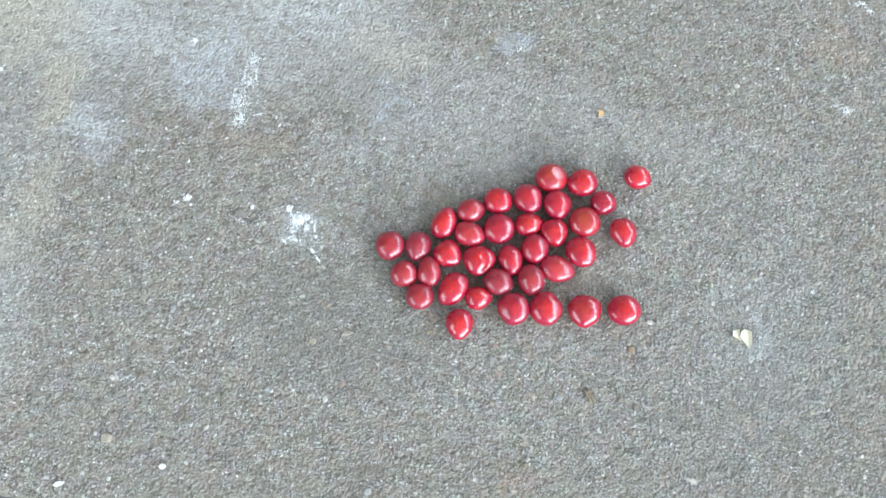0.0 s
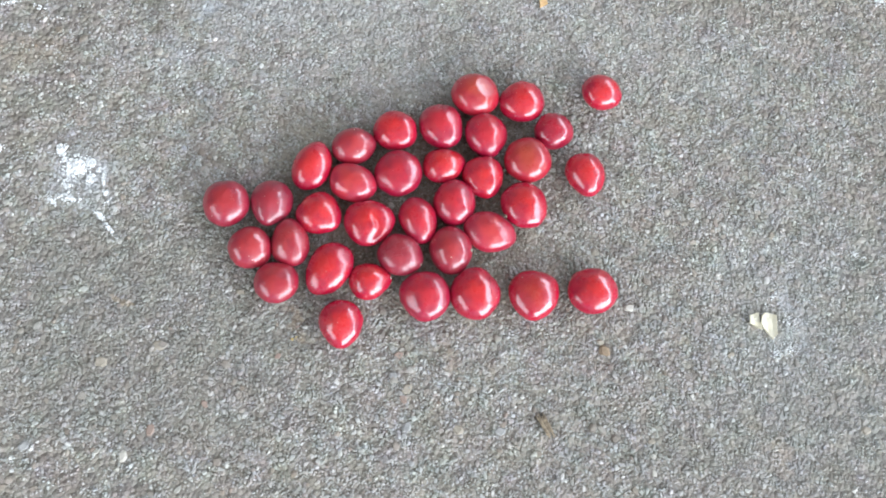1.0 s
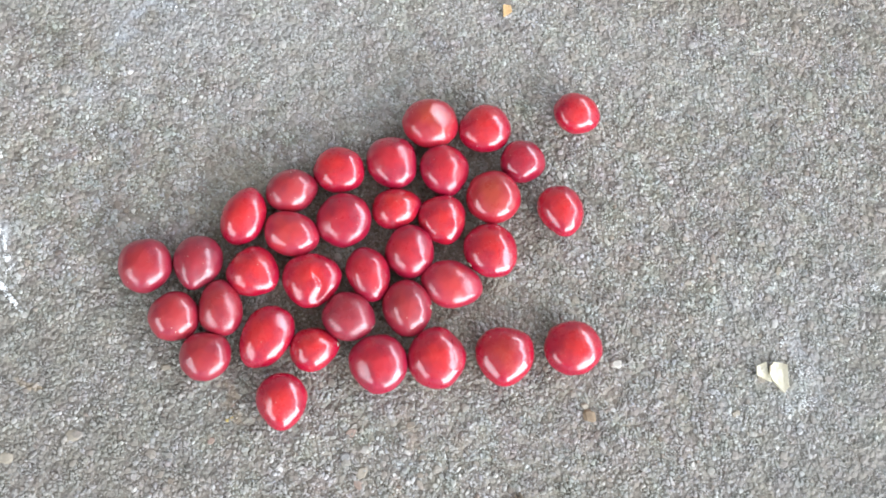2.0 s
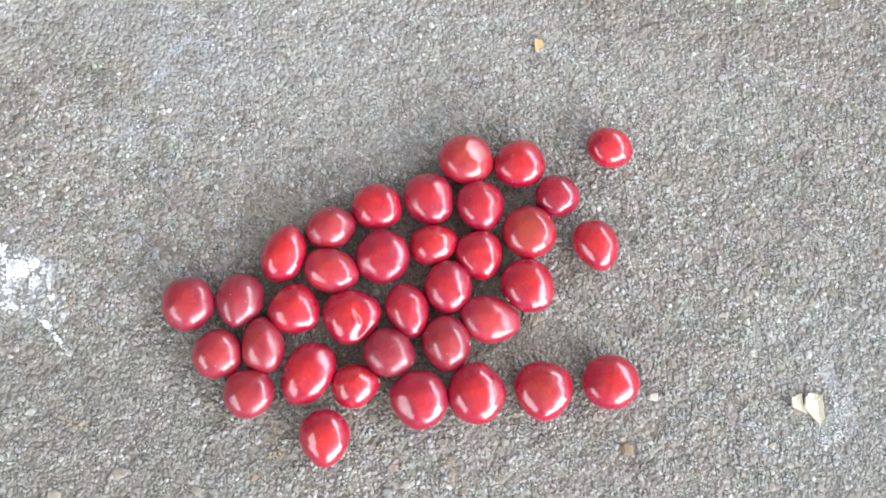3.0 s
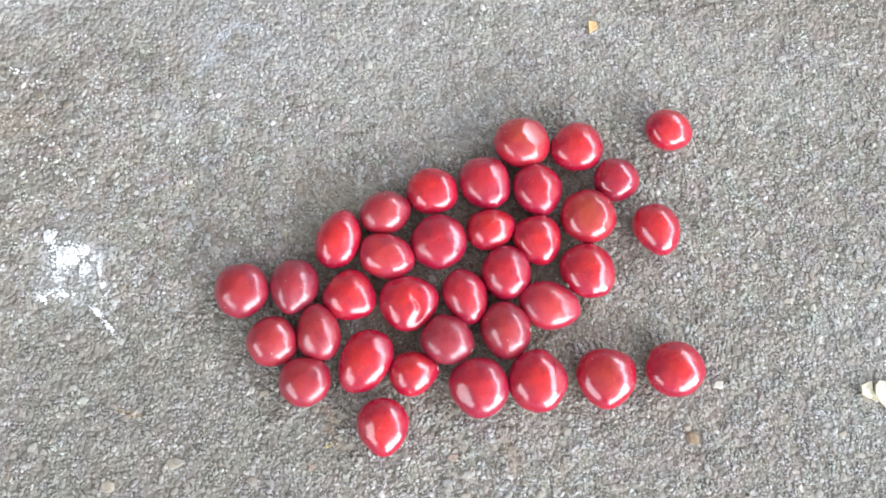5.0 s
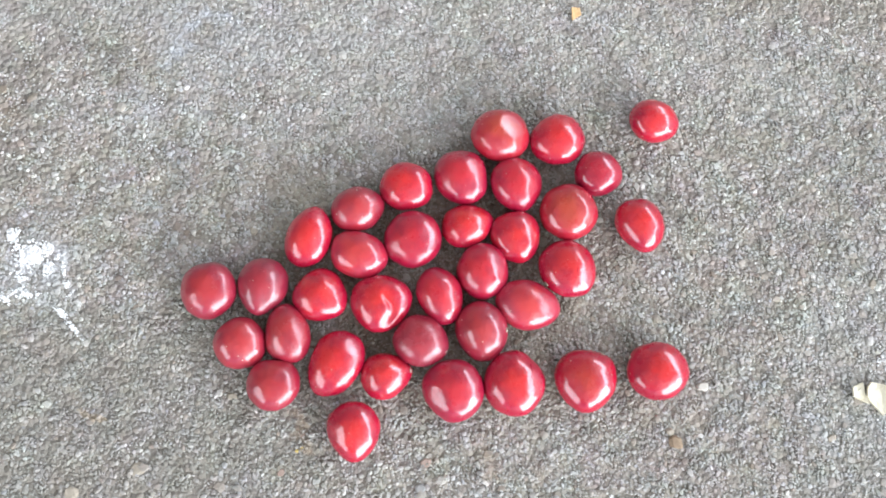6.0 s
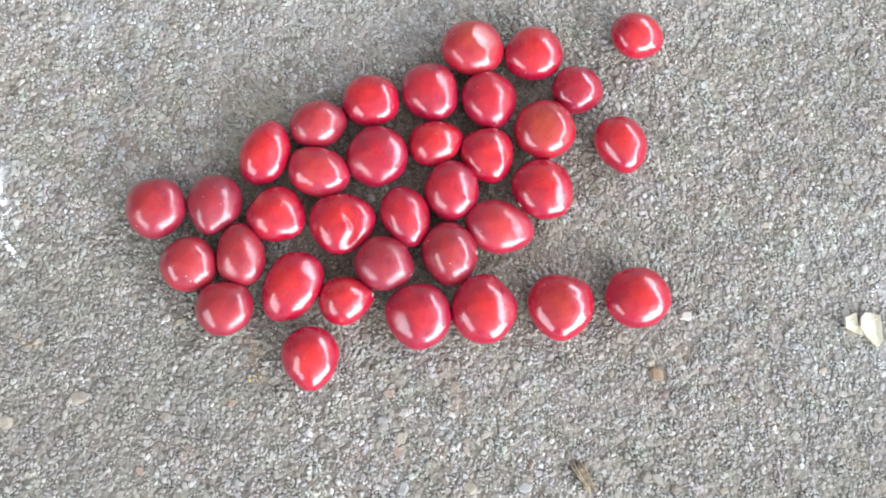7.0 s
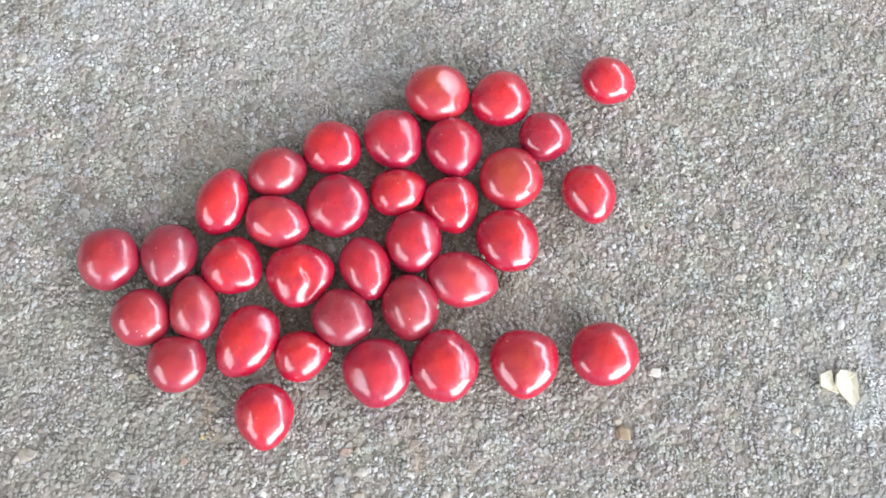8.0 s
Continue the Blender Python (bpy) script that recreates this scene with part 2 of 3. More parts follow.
def plain(name, a, b, scale, rough, bump=0.0, distance=0.001):
    """A two-tone mottled surface."""
    mat, n, out = material(name)
    p = n.add("ShaderNodeNewGeometry").outputs["Position"]
    fac = n.noise(p, scale, 5.0, 0.6).outputs["Fac"]
    n.link(n.ramp(fac, [(0.3, a), (0.7, b)]), out.inputs["Base Color"])
    out.inputs["Roughness"].default_value = rough
    if bump:
        n.link(n.bump(fac, distance, bump), out.inputs["Normal"])
    return mat


M_CONCRETE, M_SAND, M_COARSE = concrete(), sand(), sand("coarse_bonded_sand", COARSE)
M_WALL = plain("grey_plaster", grey(0.24, 0.02), grey(0.31, 0.02), 6.0, 0.9, 0.3)
M_CEILING = plain("grey_ceiling_board", grey(0.54, 0.02), grey(0.62, 0.02), 5.0, 0.9)
M_GROUND = plain("dusty_paving", grey(0.10, 0.03), grey(0.17, 0.03), 55.0, 0.95, 0.6, 0.004)
M_LIME = plain("dried_lime", (0.55, 0.555, 0.55), (0.86, 0.87, 0.86), 900.0, 0.85, 0.5, 0.0002)
M_SHELL = plain("pale_cream_shell", (0.62, 0.56, 0.40), (0.74, 0.70, 0.56), 700.0, 0.7, 0.5, 0.0003)
M_HUSK = plain("tan_husk", (0.52, 0.31, 0.13), (0.66, 0.46, 0.24), 1200.0, 0.6, 0.4, 0.0002)
M_WOOD = plain("dry_wood", (0.10, 0.075, 0.05), (0.37, 0.295, 0.20), 1500.0, 0.8, 0.6, 0.0002)
M_STONE_TAN = plain("tan_stone", (0.22, 0.19, 0.145), (0.37, 0.33, 0.265), 900.0, 0.7, 0.4, 0.0002)
M_STONE_GREY = plain("grey_stone", grey(0.22, 0.03), grey(0.34, 0.03), 900.0, 0.7, 0.4, 0.0002)
M_STONE_OCHRE = plain("ochre_stone", (0.50, 0.36, 0.10), (0.62, 0.48, 0.18), 900.0, 0.7, 0.4, 0.0002)
M_STONE_ROSE = plain("rose_stone", (0.23, 0.165, 0.13), (0.33, 0.25, 0.205), 900.0, 0.7, 0.4, 0.0002)
M_STONE_BROWN = plain("brown_stone", (0.21, 0.15, 0.095), (0.33, 0.25, 0.165), 900.0, 0.7, 0.4, 0.0002)
M_STONE_PALE = plain("pale_stone", (0.38, 0.355, 0.30), (0.56, 0.53, 0.47), 900.0, 0.6, 0.4, 0.0002)
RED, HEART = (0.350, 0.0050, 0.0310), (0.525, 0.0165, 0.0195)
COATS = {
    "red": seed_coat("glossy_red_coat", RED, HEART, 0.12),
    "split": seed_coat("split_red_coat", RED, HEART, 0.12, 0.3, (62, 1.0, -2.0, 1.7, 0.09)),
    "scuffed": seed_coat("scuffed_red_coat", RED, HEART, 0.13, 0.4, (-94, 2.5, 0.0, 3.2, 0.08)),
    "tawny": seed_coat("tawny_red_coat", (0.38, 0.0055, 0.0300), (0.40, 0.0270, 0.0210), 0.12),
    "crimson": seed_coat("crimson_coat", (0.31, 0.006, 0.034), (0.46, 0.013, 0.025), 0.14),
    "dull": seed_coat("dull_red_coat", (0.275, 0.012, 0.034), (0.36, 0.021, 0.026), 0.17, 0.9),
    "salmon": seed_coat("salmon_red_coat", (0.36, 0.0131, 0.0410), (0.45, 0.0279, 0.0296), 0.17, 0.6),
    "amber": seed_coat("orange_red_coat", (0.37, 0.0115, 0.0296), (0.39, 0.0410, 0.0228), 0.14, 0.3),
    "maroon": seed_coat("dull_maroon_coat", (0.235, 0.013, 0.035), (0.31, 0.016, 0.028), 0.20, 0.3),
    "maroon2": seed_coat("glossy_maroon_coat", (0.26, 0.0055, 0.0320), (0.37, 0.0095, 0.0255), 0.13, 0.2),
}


# ---------------------------------------------------------------- structure
def link_mesh(name, bm, mat, parent=None, smooth=True):
    mesh = bpy.data.meshes.new(name)
    bm.to_mesh(mesh)
    bm.free()
    for poly in mesh.polygons:
        poly.use_smooth = smooth
    mesh.materials.append(mat)
    ob = new(name, mesh)
    if parent:
        ob.parent = parent
    return ob


def box(name, lo, hi, mat, label, category, bevel=0.01):
    bm = bmesh.new()
    bmesh.ops.create_cube(bm, size=1.0)
    for v in bm.verts:
        v.co = Vector([(lo[i] + hi[i]) / 2 + v.co[i] * (hi[i] - lo[i]) for i in range(3)])
    bmesh.ops.bevel(bm, geom=bm.edges[:], offset=bevel, segments=2, affect="EDGES")
    ob = link_mesh(name, bm, mat, smooth=False)
    ob.matrix_world = pose(0, 0, 0, 0, 0, TURN)
    return tagged(ob, label, category, kind="structure")


STEP = -0.17


def slab_edge(x):
    """The y of the slab's worn south edge, in metres."""
    return -0.0995 - 0.048 * x


def build_ground():
    bm = bmesh.new()
    cuts = [-60, -20, -6, -3, -1, 1, 3, 6, 20, 60]
    grid = [[bm.verts.new((x, y, STEP)) for y in cuts] for x in cuts]
    for i in range(len(cuts) - 1):
        for j in range(len(cuts) - 1):
            bm.faces.new((grid[i][j], grid[i + 1][j], grid[i + 1][j + 1], grid[i][j + 1]))
    tagged(link_mesh("ground", bm, M_GROUND), "dusty grey paving below the porch step", "ground", kind="structure")


def build_slab():
    """The porch slab: a rounded, chipped nose along its south edge."""
    bm = bmesh.new()
    xs = [-1.6 + 0.1 * k for k in range(13)] + [-0.4 + 0.002 * k for k in range(1, 301)] + [0.2 + 0.1 * k for k in range(1, 8)]
    rows = []
    for x in xs:
        chip = noise.noise(Vector((x * 60, 0, 0))) * 0.0016 + noise.noise(Vector((x * 260, 3, 0))) * 0.0007
        e = slab_edge(x) + chip
        drop = abs(noise.noise(Vector((x * 110, 7, 0)))) * 0.0012
        profile = [(1.0, 0.0), (e + 0.05, 0.0), (e + 0.006, 0.0), (e + 0.0032, -0.0006 - drop * 0.4), (e + 0.0012, -0.0022 - drop),
                   (e + 0.0002, -0.0050 - drop), (e, -0.010), (e - 0.001, -0.06), (e, STEP), (1.0, STEP)]
        rows.append([bm.verts.new((x, y, z)) for y, z in profile])
    for a, b in zip(rows, rows[1:]):
        for k in range(len(a)):
            m = (k + 1) % len(a)
            bm.faces.new((a[k], a[m], b[m], b[k]))
    bm.faces.new(rows[0][::-1])
    bm.faces.new(rows[-1])
    bmesh.ops.recalc_face_normals(bm, faces=bm.faces[:])
    return tagged(link_mesh("pavement", bm, M_CONCRETE, smooth=False), "weathered grey sandy concrete slab with a worn edge", "concrete slab", kind="structure")


def sand_field(name, lo, hi, cell, hole=None, rng=None, parent=None, rounded=True, size=None):
    """Half-buried sand grains on a jittered lattice, low domes or, where not rounded, plain pyramids; size: for sparse coarse grains,
    their usual radius; millimetres."""
    nx, ny = int((hi[0] - lo[0]) / cell), int((hi[1] - lo[1]) / cell)
    gx, gy = np.meshgrid(np.arange(nx), np.arange(ny), indexing="ij")
    x = lo[0] + (gx.ravel() + 0.5 + rng.uniform(-0.48, 0.48, nx * ny)) * cell
    y = lo[1] + (gy.ravel() + 0.5 + rng.uniform(-0.48, 0.48, nx * ny)) * cell
    swell = np.zeros(nx * ny)
    for k in range(22):
        a, wave = rng.uniform(0, 2 * np.pi), rng.uniform(1.5, 7.0)
        swell += np.sin((x * np.cos(a) + y * np.sin(a)) * 2 * np.pi / wave + rng.uniform(0, 6.28)) / 11 ** 0.5
    # a film of dust lies over the grains towards the north and west
    dusty = np.exp(-(((x + 125) / 58) ** 2 + ((y - 45) / 44) ** 2)) + 0.5 * np.exp(-(((x + 30) / 50) ** 2 + ((y - 56) / 20) ** 2))
    keep = (y > 1000 * slab_edge(x * MM) + 2.5) & (rng.uniform(0, 1, nx * ny) < (0.30 if size else 0.80 + 0.17 * swell) - 0.5 * np.minimum(dusty, 1))
    keep &= (x > -191 - 0.461 * (y - 46)) & (y < 56 + 0.26 * (x + 181)) & (x < 96 + 0.145 * (116 - y)) & (y > -53 + 0.33 * (x - 96))
    if hole:
        keep &= ~((x > hole[0]) & (x < hole[2]) & (y > hole[1]) & (y < hole[3]))
    x, y, swell, dusty = x[keep], y[keep], swell[keep], np.minimum(dusty[keep], 1)
    n = len(x)
    r = cell * np.clip(rng.lognormal(-0.68, 0.42, n), 0.18, 1.35)
    if size:
        r = size * np.clip(rng.lognormal(0.0, 0.3, n), 0.5, 2.0)
    rings = [(1.0, -0.42), (0.80, 0.34)] if rounded else [(0.95, -0.25)]
    turn, long = rng.uniform(0, 2 * np.pi, n), rng.uniform(0.75, 1.3, n)
    count = 5 * len(rings) + 1
    verts = np.zeros((n, count, 3))
    for ring, (wide, high) in enumerate(rings):
        for k in range(5):
            a = 2 * np.pi * (k + 0.5 * ring) / 5
            s = wide * r * rng.uniform(0.74, 1.22, n)
            u, v = s * np.cos(a) * long, s * np.sin(a) / long
            verts[:, ring * 5 + k, 0] = x + u * np.cos(turn) - v * np.sin(turn)
            verts[:, ring * 5 + k, 1] = y + u * np.sin(turn) + v * np.cos(turn)
            verts[:, ring * 5 + k, 2] = high * r * rng.uniform(0.7, 1.3, n)
    verts[:, -1] = np.stack([x + rng.uniform(-0.25, 0.25, n) * r, y + rng.uniform(-0.25, 0.25, n) * r, 0.54 * r * rng.uniform(0.7, 1.3, n)], -1)
    sink = rng.uniform(-0.30, 0.26, n) * r + 0.17 * np.clip(swell, -1.3, 1.8) * cell - 0.25 * dusty * r
    if size:
        verts[:, :, 2] *= 0.5
        sink = 0.10 * r + 0.03
    verts[:, :, 2] += sink[:, None]
    tris, top = [], count - 6
    for k in range(5):
        m = (k + 1) % 5
        if rounded:
            tris += [(k, m, 5 + k), (m, 5 + m, 5 + k)]
        tris.append((top + k, top + m, count - 1))
    faces = (np.array(tris)[None] + (np.arange(n) * count)[:, None, None]).reshape(-1)
    mesh = bpy.data.meshes.new(name)
    total = n * len(tris)
    mesh.vertices.add(n * count)
    mesh.vertices.foreach_set("co", (verts * MM).ravel())
    mesh.loops.add(total * 3)
    mesh.loops.foreach_set("vertex_index", faces)
    mesh.polygons.add(total)
    mesh.polygons.foreach_set("loop_start", np.arange(total) * 3)
    mesh.polygons.foreach_set("use_smooth", np.zeros(total, bool))
    mesh.update()
    mesh.validate()
    mesh.materials.append(M_COARSE if size else M_SAND)
    ob = new(name, mesh)
    ob.parent = parent
    return tagged(ob, "coarse brown and grey grains in the slab's surface" if size else "sand grains bonded in the slab's surface", kind="stuff")


build_ground()
pavement = build_slab()
# the three walls are unseen additions that hem in and bounce the daylight
box("wall_north", (-3.0, 3.0, STEP), (3.65, 3.15, 2.4), M_WALL, "unseen grey wall, added to enclose the porch light", "wall")
box("wall_east", (3.65, -4.6, STEP), (3.8, 3.15, 2.6), M_WALL, "unseen grey wall, added to close off the bright slot", "wall")
box("wall_west", (-3.15, -1.6, STEP), (-3.0, 3.15, 2.4), M_WALL, "unseen grey wall, added to enclose the porch light", "wall")
box("ceiling", (-3.15, -4.6, 2.4), (2.45, 3.15, 2.5), M_CEILING, "plain grey porch ceiling", "ceiling")


# ---------------------------------------------------------------- seeds
def seed(x, y, turn, length, width, height, taper, coat, label, lean=0.0, toward=0.0, ridge=0.0, dent=0.0, hilum=None, facets=(), corners=(), crease=None):
    """One lentil-shaped seed, in millimetres and degrees. taper: how much narrower its far end is; lean: its tilt, towards that bearing;
    ridge: how sharp the rim is; dent: depth of a dimple near the narrow end; hilum: the bearing of its scar, where it shows;
    facets: sides pressed flat in the pod, as (bearing, elevation, depth) and how flat; corners: bearings at which the outline is drawn out, and by how much;
    crease: a shrunken groove, as (bearing across it, offset, depth)."""
    rng = random.Random(int(x * 10) * 1009 + int(y * 10))
    around, up = 48, 28
    bm = bmesh.new()
    peak = rng.uniform(0.98, 1.14)
    drift = Vector((rng.uniform(0, 90), rng.uniform(0, 90), rng.uniform(0, 90)))
    phases = [rng.uniform(0, 6.28) for _ in range(4)]
    lump = [rng.uniform(0.003, 0.011) for _ in range(4)]
    rows = []
    for j in range(1, up):
        lat = math.pi * j / up - math.pi / 2
        c, s = math.cos(lat), math.sin(lat)
        spread = c ** (peak + 0.3 * ridge) * (1 + (0.012 + 0.03 * ridge) * math.exp(-((lat / 0.13) ** 2)))
        ring = []
        for i in range(around):
            a = 2 * math.pi * i / around
            k = 1 + sum(lump[m] * math.cos((m + 2) * a + phases[m]) for m in range(4))
            for bearing, reach in corners:
                off = (math.degrees(a) + turn - bearing + 180) % 360 - 180
                k += 0.8 * reach * math.exp(-((off / 33) ** 2)) * c
            px = length / 2 * math.cos(a) * spread * k
            py = width / 2 * math.sin(a) * spread * k * (1 - taper * math.cos(a) * spread)
            pz = height / 2 * math.copysign(abs(s) ** (1.0 + 0.25 * ridge), s) * (1 - 0.6 * taper * math.cos(a) * spread)
            if dent:
                d2 = (px - length * 0.40) ** 2 + (py - width * 0.10) ** 2
                pz -= dent * math.exp(-d2 / 1.5) * (1 if s > 0 else 0)
            if crease and s > 0:
                b = radians(crease[0] - turn)
                across, along = px * math.cos(b) + py * math.sin(b) - crease[1], py * math.cos(b) - px * math.sin(b)
                across += 0.5 * math.sin(along * 1.3)
                pz -= s * crease[2] * (math.exp(-((across / 0.6) ** 2)) + 0.5 / (1 + math.exp(-across * 3))) / (1 + math.exp(along * 2.0 - 2.0))
            knob = 1 + 0.036 * noise.noise(Vector((px, py, pz)) * 0.30 + drift) + 0.022 * noise.noise(Vector((px, py, pz)) * 0.75 + drift)
            ring.append(bm.verts.new((px * knob * MM, py * knob * MM, pz * knob * MM)))
        rows.append(ring)
    for a, b in zip(rows, rows[1:]):
        for i in range(around):
            m = (i + 1) % around
            bm.faces.new((a[i], a[m], b[m], b[i]))
    for ring, z, flip in ((rows[0], -height / 2, True), (rows[-1], height / 2, False)):
        tip = bm.verts.new((0, 0, z * MM))
        for i in range(around):
            m = (i + 1) % around
            bm.faces.new((ring[m], ring[i], tip) if flip else (ring[i], ring[m], tip))
    tilt = Matrix.Rotation(radians(lean), 4, Vector((-math.sin(radians(toward)), math.cos(radians(toward)), 0)))
    m = tilt @ Matrix.Rotation(radians(turn), 4, "Z")
    low = min((m @ v.co).z for v in bm.verts)
    for bearing, steep, depth, *firm in facets:
        b, e = radians(bearing), radians(steep)
        face = m.to_3x3().inverted() @ Vector((math.cos(b) * math.cos(e), math.sin(b) * math.cos(e), math.sin(e)))
        limit = max(v.co.dot(face) for v in bm.verts) - depth * MM
        for v in bm.verts:
            over = v.co.dot(face) - limit
            if over > 0:
                v.co -= face * over * (firm[0] if firm else 0.6)
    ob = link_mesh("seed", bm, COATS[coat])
    ob.matrix_world = Matrix.Translation((x * MM, y * MM, -low + 0.00012)) @ m
    if hilum is not None:
        a = radians(hilum - turn)
        reach = 1 / math.hypot(math.cos(a) / (length / 2), math.sin(a) / (width * (1 - taper * math.cos(a)) / 2))
        bm = bmesh.new()
        bmesh.ops.create_icosphere(bm, subdivisions=2, radius=1.0)
        for v in bm.verts:
            v.co = Vector((v.co.x * 0.22, v.co.y * 0.42, v.co.z * 0.22)) * (1 + 0.2 * noise.noise(v.co * 2 + drift)) * MM
        scar = link_mesh("hilum", bm, M_STONE_TAN, ob)
        scar.matrix_local = Matrix.Rotation(a, 4, "Z") @ Matrix.Translation(((reach * 0.985) * MM, 0, 0.0004))
        tagged(scar, "tan seed scar")
    return tagged(ob, label, "seed", "red seeds on the slab")


seed(-34.2, 0.5, 10, 8.3, 8.4, 5.8, 0.00, "dull", "dull dusty red seed at the end of the cluster", lean=6, toward=185, facets=[(30, 80, 0.2)], corners=[(140, 0.03), (-60, 0.03)])
seed(-26.6, 2.5, 279, 8.6, 7.2, 5.4, 0.12, "maroon", "dull dark maroon seed touching others on the concrete", lean=8, toward=60, corners=[(40, 0.03), (-100, 0.04)])
seed(-27.9, -6.4, 336, 7.5, 7.6, 5.4, 0.08, "dull", "dull dusty red seed touching others on the concrete", lean=3, toward=303, corners=[(215, 0.02), (10, 0.03)])
seed(-21.5, -3.8, 295, 8.7, 6.7, 5.4, -0.12, "dull", "dull dusty red seed touching others on the concrete", ridge=0.2, lean=8, toward=200, corners=[(90, 0.04)], facets=[(20, 58, 0.2)])
seed(-21.9, -11.3, 10, 7.9, 7.5, 5.4, 0.00, "dull", "dull dusty red seed touching others on the concrete", lean=9, toward=130, corners=[(-70, 0.04)])
seed(-13.7, -6.9, 252, 9.9, 7.7, 5.5, 0.08, "red", "glossy bright red lentil-shaped seed touching others on the concrete", lean=7, toward=190, corners=[(60, 0.05)], facets=[(40, 60, 0.25)])
seed(-6.1, -7.3, 23, 7.3, 6.7, 5.3, 0.18, "red", "glossy bright red lentil-shaped seed touching others on the concrete", ridge=0.5, lean=8, toward=120, hilum=20, corners=[(20, 0.07), (-55, -0.03)])
seed(-9.2, -15.8, 287, 8.3, 7.5, 5.4, 0.13, "red", "glossy bright red lentil-shaped seed lying apart below the cluster", lean=5, toward=200, facets=[(205, 57, 0.25)], corners=[(-75, 0.06), (175, 0.04), (45, 0.03)])
seed(3.9, -7.7, 300, 8.9, 8.6, 5.7, 0.06, "crimson", "glossy bright red lentil-shaped seed in the row on the concrete", lean=6, toward=170, facets=[(212, 57, 0.22), (-20, 60, 0.12)], corners=[(-90, 0.06), (10, 0.05), (140, 0.03)])
seed(12.5, -5.2, 104, 9.4, 8.7, 6.0, 0.05, "scuffed", "scuffed glossy red seed in the row on the concrete", lean=4, toward=170, corners=[(195, 0.06)], facets=[(5, 63, 0.4)])
seed(22.8, -3.0, 283, 8.9, 9.0, 5.5, 0.10, "tawny", "glossy tawny-hearted red lentil-shaped seed lying apart in the row", lean=5, toward=180, hilum=65, corners=[(-78, 0.05), (160, 0.03), (50, 0.03)])
seed(33.1, 0.2, 10, 8.9, 8.6, 5.6, 0.00, "red", "glossy bright red lentil-shaped seed lying apart at the row end", lean=5, toward=150, hilum=165, corners=[(-10, 0.03), (210, 0.03)])
seed(-2.0, -1.5, 340, 8.1, 7.7, 5.7, 0.04, "maroon", "dull dark maroon seed touching others on the concrete", lean=8, toward=100, hilum=-15, corners=[(0, 0.03)])
seed(6.6, 1.5, 292, 8.7, 7.6, 5.7, 0.06, "dull", "dull dusty red seed touching others on the concrete", ridge=0.3, lean=10, toward=200, hilum=10, corners=[(-60, 0.04)])
seed(12.7, 6.5, 355, 9.3, 7.5, 5.6, 0.00, "salmon", "orange-tinged satin red seed touching others on the concrete", lean=3, toward=5, corners=[(10, 0.07), (190, 0.02)], facets=[(-5, 62, 0.28)])
seed(18.0, 13.0, 308, 9.1, 8.5, 5.7, 0.07, "split", "glossy red seed with a hairline split touching others on the concrete", lean=5, toward=120, hilum=225, corners=[(-40, 0.03)], facets=[(-20, 62, 0.3)])
seed(5.3, 10.4, 100, 8.6, 7.6, 5.7, 0.00, "crimson", "glossy crimson rounded seed touching others on the concrete", lean=8, toward=212, corners=[(0, 0.03)], facets=[(10, 62, 0.25)])
seed(-0.3, 5.7, 300, 8.7, 6.7, 5.3, 0.10, "crimson", "glossy crimson rounded seed touching others on the concrete", lean=2, toward=62, corners=[(-75, 0.06)])
seed(-8.9, 3.0, 277, 8.4, 8.9, 5.5, 0.12, "red", "glossy bright red lentil-shaped seed touching others on the concrete", crease=(10, 1.5, 0.55), lean=3, toward=180, corners=[(-88, 0.07), (30, 0.06)])
seed(-17.8, 2.6, 340, 7.8, 7.8, 5.4, 0.14, "red", "glossy bright red lentil-shaped seed touching others on the concrete", ridge=0.3, lean=4, toward=120, hilum=-25, corners=[(-30, 0.09), (95, 0.03), (190, 0.02)])
seed(-13.5, 9.7, 355, 8.7, 7.1, 5.4, 0.00, "salmon", "orange-tinged satin red seed touching others on the concrete", lean=2, toward=214, corners=[(140, 0.03), (-5, 0.05)])
seed(-21.4, 11.0, 84, 9.2, 7.0, 5.6, 0.03, "red", "glossy bright red lentil-shaped seed touching others on the concrete", lean=9, toward=190, corners=[(85, 0.08)], facets=[(60, 62, 0.2), (-10, 62, 0.15)])
seed(-15.0, 16.7, 27, 7.9, 6.9, 5.6, 0.04, "dull", "dull dusty red seed touching others on the concrete", lean=4, toward=42, corners=[(25, 0.05), (200, 0.03)])
seed(-8.4, 21.6, 5, 8.3, 7.7, 5.6, 0.00, "red", "glossy bright red lentil-shaped seed touching others on the concrete", lean=6, toward=180, corners=[(-30, 0.03)])
seed(-0.2, 24.5, 309, 9.0, 8.1, 5.9, 0.05, "crimson", "glossy crimson rounded seed touching others on the concrete", lean=5, toward=150, facets=[(40, 68, 0.2), (212, 57, 0.15)], corners=[(200, 0.04), (75, 0.02)])
seed(-5.9, 13.5, 350, 8.6, 8.9, 5.7, 0.00, "crimson", "glossy crimson rounded seed touching others on the concrete", lean=6, toward=190, facets=[(10, 68, 0.2), (215, 57, 0.12)], corners=[(-25, 0.03)])
seed(1.9, 17.1, 26, 7.5, 6.9, 5.6, 0.12, "red", "glossy bright red lentil-shaped seed touching others on the concrete", ridge=0.5, lean=10, toward=120, hilum=25, corners=[(210, 0.08), (25, 0.07)])
seed(9.5, 16.7, 294, 8.1, 7.6, 5.3, 0.09, "red", "glossy bright red lentil-shaped seed touching others on the concrete", lean=1, toward=66, corners=[(-60, 0.04)])
